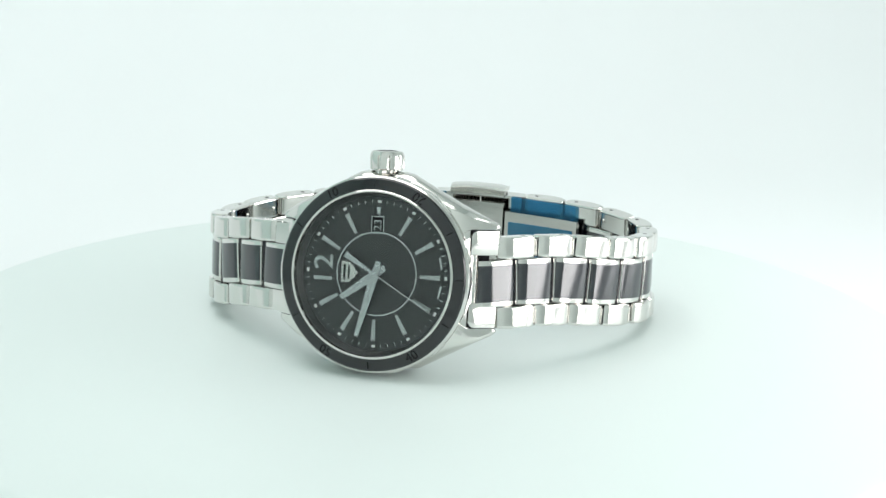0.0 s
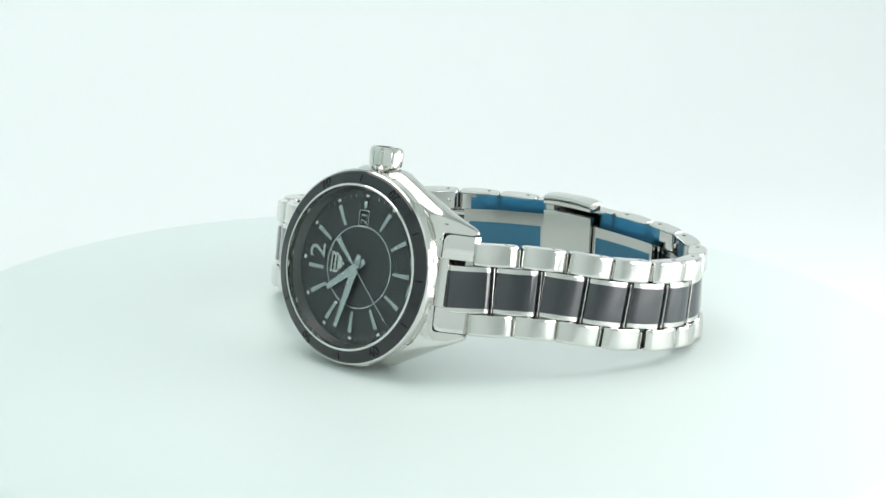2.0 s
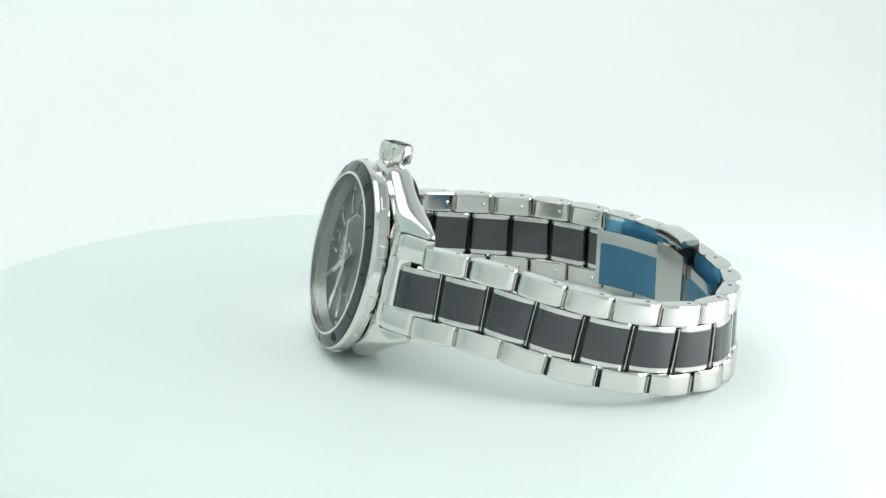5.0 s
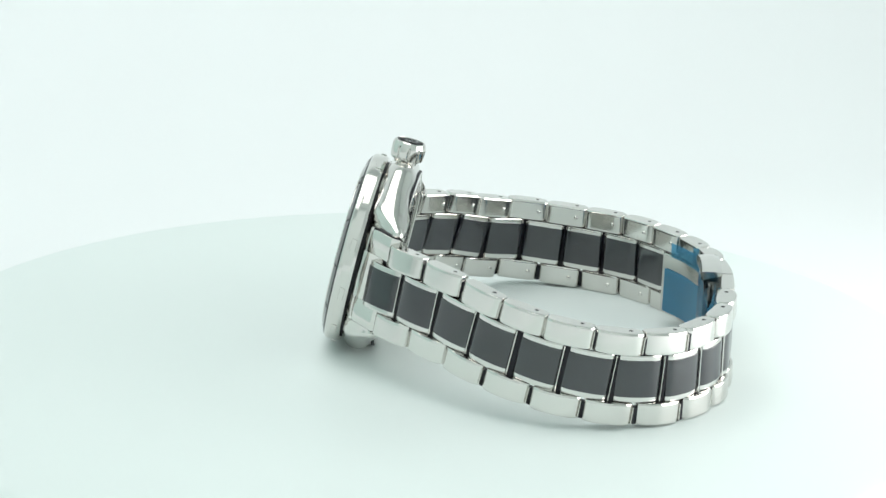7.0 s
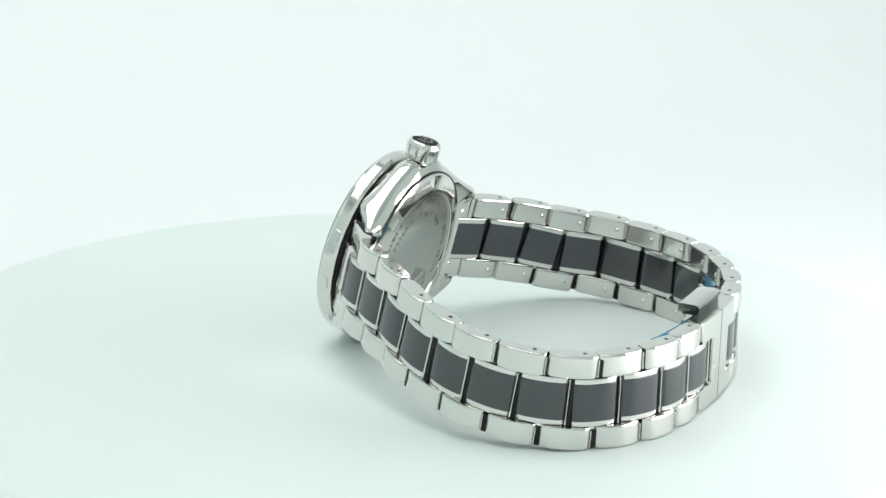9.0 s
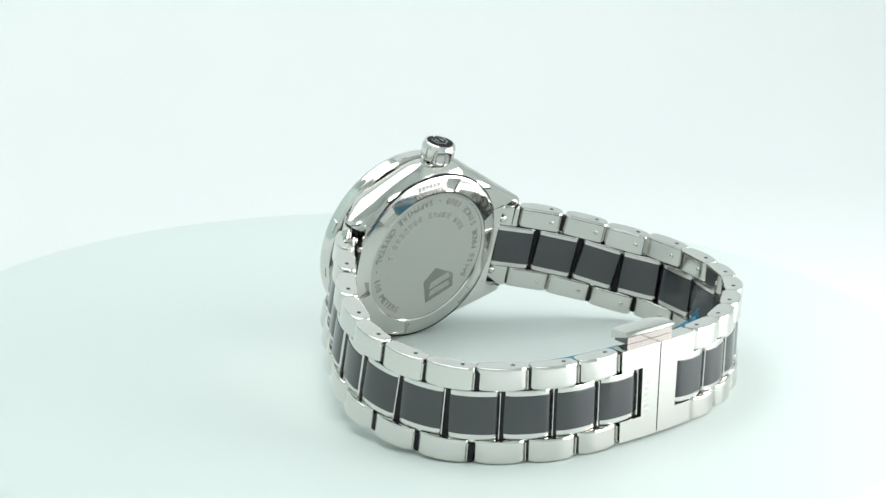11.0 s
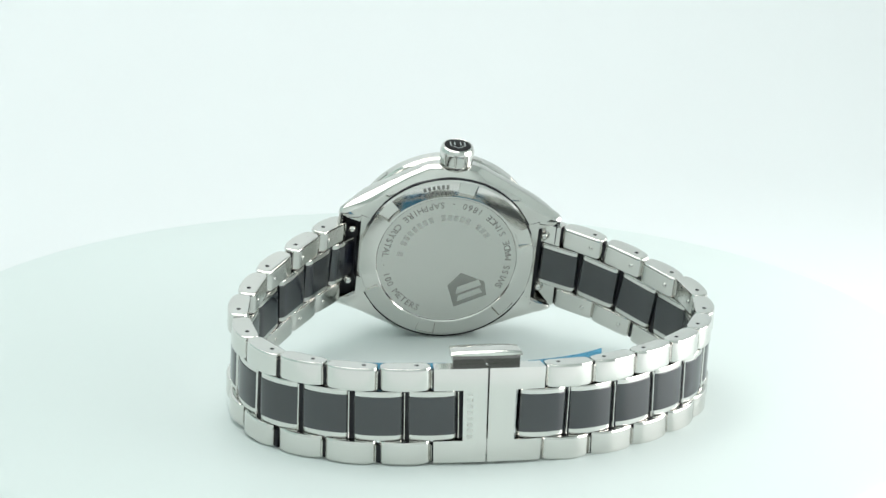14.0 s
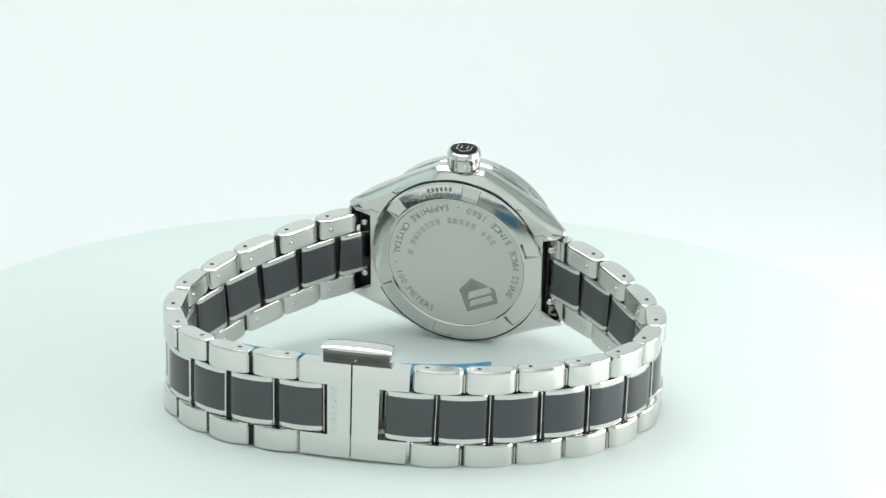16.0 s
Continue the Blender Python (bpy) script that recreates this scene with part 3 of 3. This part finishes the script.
def build_clasp():
    for name, edge, inner, tip in (("clasp_half", J_SIX[11] + 0.55, SPLIT - 0.12, J_SIX[10] + PITCH / 2 + 0.2), ("clasp_half", J_TWELVE[11] - 0.55, SPLIT + 0.12, J_TWELVE[10] - PITCH / 2 - 0.2)):
        bm = bmesh.new()
        lo, hi = sorted((edge, inner))
        strip(bm, lo, hi, -1.3, 1.4, -7.38, 7.38)
        lo, hi = sorted((edge, tip))
        for h0, h1 in ((3.96, 7.38), (-7.38, -3.96)):
            strip(bm, lo, hi, -1.3, 1.4, h0, h1)
        part(name, soften(bm, 0.16), STEEL, watch, "polished steel half of the folding clasp", None, 40)
    # Worn maker's mark: plain bars down the clasp.
    for i in range(8):
        s = SPLIT - 2.6
        bm = bmesh.new()
        strip(bm, s - 0.45, s + 0.45, 1.4, 1.415, -3.6 + i * 0.95, -3.0 + i * 0.95, 2)
        part("engraved_bar", bm, BRUSHED, watch)
    # Button base: coloured dark in place of the reflection and shade beneath the button.
    bm = bmesh.new()
    strip(bm, SPLIT - 5.0, SPLIT + 5.0, -3.6, -0.75, 7.42, 8.55, 10)
    part("button_base", soften(bm, 0.12), DARK_REFLECTION, watch, "steel base of the push button with its dark reflection painted in", None, 40)
    bm = bmesh.new()
    rings = []
    for i in range(13):
        c, t, n, u = along(SPLIT - 5.25 + 10.5 * i / 12)
        crown_h = 0.25 * (1 - (i / 6 - 1) ** 4)
        section = [(-4.15, 7.7), (-0.95, 8.5), (-0.6, 8.62), (-0.55, 8.85 + crown_h), (-0.8, 9.05 + crown_h), (-1.6, 9.2 + crown_h), (-3.4, 9.2 + crown_h), (-4.0, 9.1 + crown_h), (-4.2, 8.8)]
        rings.append([bm.verts.new(c + n * a + u * h) for a, h in section])
    for p, q in zip(rings, rings[1:]):
        for j in range(len(p)):
            bm.faces.new((p[j], p[(j + 1) % len(p)], q[(j + 1) % len(p)], q[j]))
    bm.faces.new(rings[0])
    bm.faces.new(rings[-1])
    part("push_button", bm, STEEL, watch, "polished steel clasp push button with a rounded top", None, 40)
    # Folding blades inside the clasp, with blue film still on them.
    # Plate and blades borrow the darker caseback steel to stand in for dark reflections.
    bm = bmesh.new()
    strip(bm, SPLIT - 5.0, SPLIT + 5.5, -3.7, -2.9, -5.4, 6.3, 10, tilt=0.01)
    part("clasp_plate", soften(bm, 0.12), BACK_STEEL, watch, "polished steel clasp plate")
    for s0, s1, lean, top in ((SPLIT - 20.5, SPLIT - 5.2, (-0.3, 0.0), 4.7), (SPLIT + 5.7, SPLIT + 22.5, (0.0, -2.2), 5.2)):
        bm = bmesh.new()
        strip(bm, s0, s1, -2.9, -2.3, -5.0, top, 14, lean, 0.02)
        blade = part("clasp_blade", soften(bm, 0.12), BACK_STEEL, watch, "folding steel clasp blade")
        near, far = (s1, s0) if s1 < SPLIT else (s0, s1)
        a, c = sorted((near + (far - near) * 0.05, near + (far - near) * 0.93))
        bm = bmesh.new()
        strip(bm, a, c, -3.04, -2.94, -4.9, 2.8, 14, lean, 0.02)
        part("protective_film", bm, FILM, blade, "blue protective plastic film")
        # The film's free edge stands up behind the top of the links.
        bm = bmesh.new()
        strip(bm, a, c, -1.85, -1.72, 4.3, 7.25, 14, lean)
        part("protective_film", bm, LOOSE_FILM, blade, "loose translucent blue plastic film")


build_clasp()


def build_end_links():
    """Fixed end pieces that fill the gap between the lugs."""
    for sx in (-1, 1):
        for sz in (-1, 1):
            # lug_joint is a black copy, sunk slightly, that paints the joint's shade.
            for name, mat, sink, wide, label in (("end_link", STEEL, 0.0, 7.98, "polished steel end link flush with the lug"), ("lug_joint", GAP_SHADE, 0.3, 8.11, "black strip painted as the shade in the joint beside the lug")):
                bm = bmesh.new()
                rings = []
                for i in range(15):
                    x = 15.36 + (3.5 - sink) * i / 14
                    y = 1.78 + 4.4 * smooth01((x - 14.0) / 6.0) + 0.25 * (i / 14) ** 8 + sink
                    z1 = wide - (0.0 if sink else 0.9 * (1 - math.sqrt(1 - max(0.0, 1 - (x - 15.36) / 0.9) ** 2)))
                    under = 5.5 + 2.0 * smooth01((x - 17.2) / 0.9) if x > 16.0 else 5.0
                    section = [(3.95, under), (3.95, y + 0.1), (4.05, y), (z1 - 0.2, y), (z1 - 0.06, y + 0.05), (z1, y + 0.2), (z1, under)]
                    rings.append([bm.verts.new((sx * x, h, sz * z)) for z, h in section])
                for p, q in zip(rings, rings[1:]):
                    for j in range(len(p)):
                        bm.faces.new((p[j], p[(j + 1) % len(p)], q[(j + 1) % len(p)], q[j]))
                bm.faces.new(rings[0])
                bm.faces.new(rings[-1])
                part(name, bm, mat, watch, label, CASE_M, 40)
        # Solid black block where the recess between the lugs lies in shade.
        bm = bmesh.new()
        prism(bm, [(15.4, 5.3), (17.4, 5.8), (17.4, 6.1), (15.4, 6.1)], lambda u, v, h: (sx * u, v, h), -7.9, 7.9)
        part("lug_recess", bm, GAP_SHADE, watch, "black block painted as the shade in the recess between the lugs", CASE_M)
        bm = bmesh.new()
        side = [(15.3, 1.98)] + [(15.3 + 0.2 * i, 1.78 + 4.4 * smooth01((1.3 + 0.2 * i) / 6.0)) for i in range(1, 6)] + [(16.4, 3.0), (16.4, 5.2), (15.3, 5.2)]
        prism(bm, side, lambda u, v, h: (sx * u, v, h), -3.93, 3.93)
        part("end_link", bm, STEEL, watch, "polished steel end link", CASE_M, 40)


build_end_links()
for h0, h1 in ((3.96, 7.4), (-7.4, -3.96)):
    bm = bmesh.new()
    strip(bm, J_TWELVE[1] + 3.95, TOTAL + 1.0, -1.1, 1.2, h0, h1, 3)
    part("end_link", soften(bm, 0.16), STEEL, watch, "polished steel end link", None, 40)


# ---- what moves: the platter with the watch, and the ticking seconds hand ----
TURN = [(0, 0.23), (1, -10.82), (2, -21.90), (3, -33.00), (4, -44.13), (5, -55.29), (6, -66.46), (7, -77.65), (8, -88.85), (9, -100.07), (10, -111.30), (11, -122.54), (12, -133.78), (13, -145.03), (14, -156.28), (15, -167.52), (16, -178.77)]


def motions():
    for thing in (turntable, watch):
        walk(thing, [(t, pose(0, 0, 0, 0, 0, a)) for t, a in TURN])
    rows = []
    for k in range(17):
        m = SECOND_BASE @ pose(0, 0, 0, 0, 210.5 + 7.2 * k, 0)
        rows += [(max(k - 0.2, 0.0), m), (min(k + 0.7, 16.0), m)]
    walk(second_hand, rows)


motions()
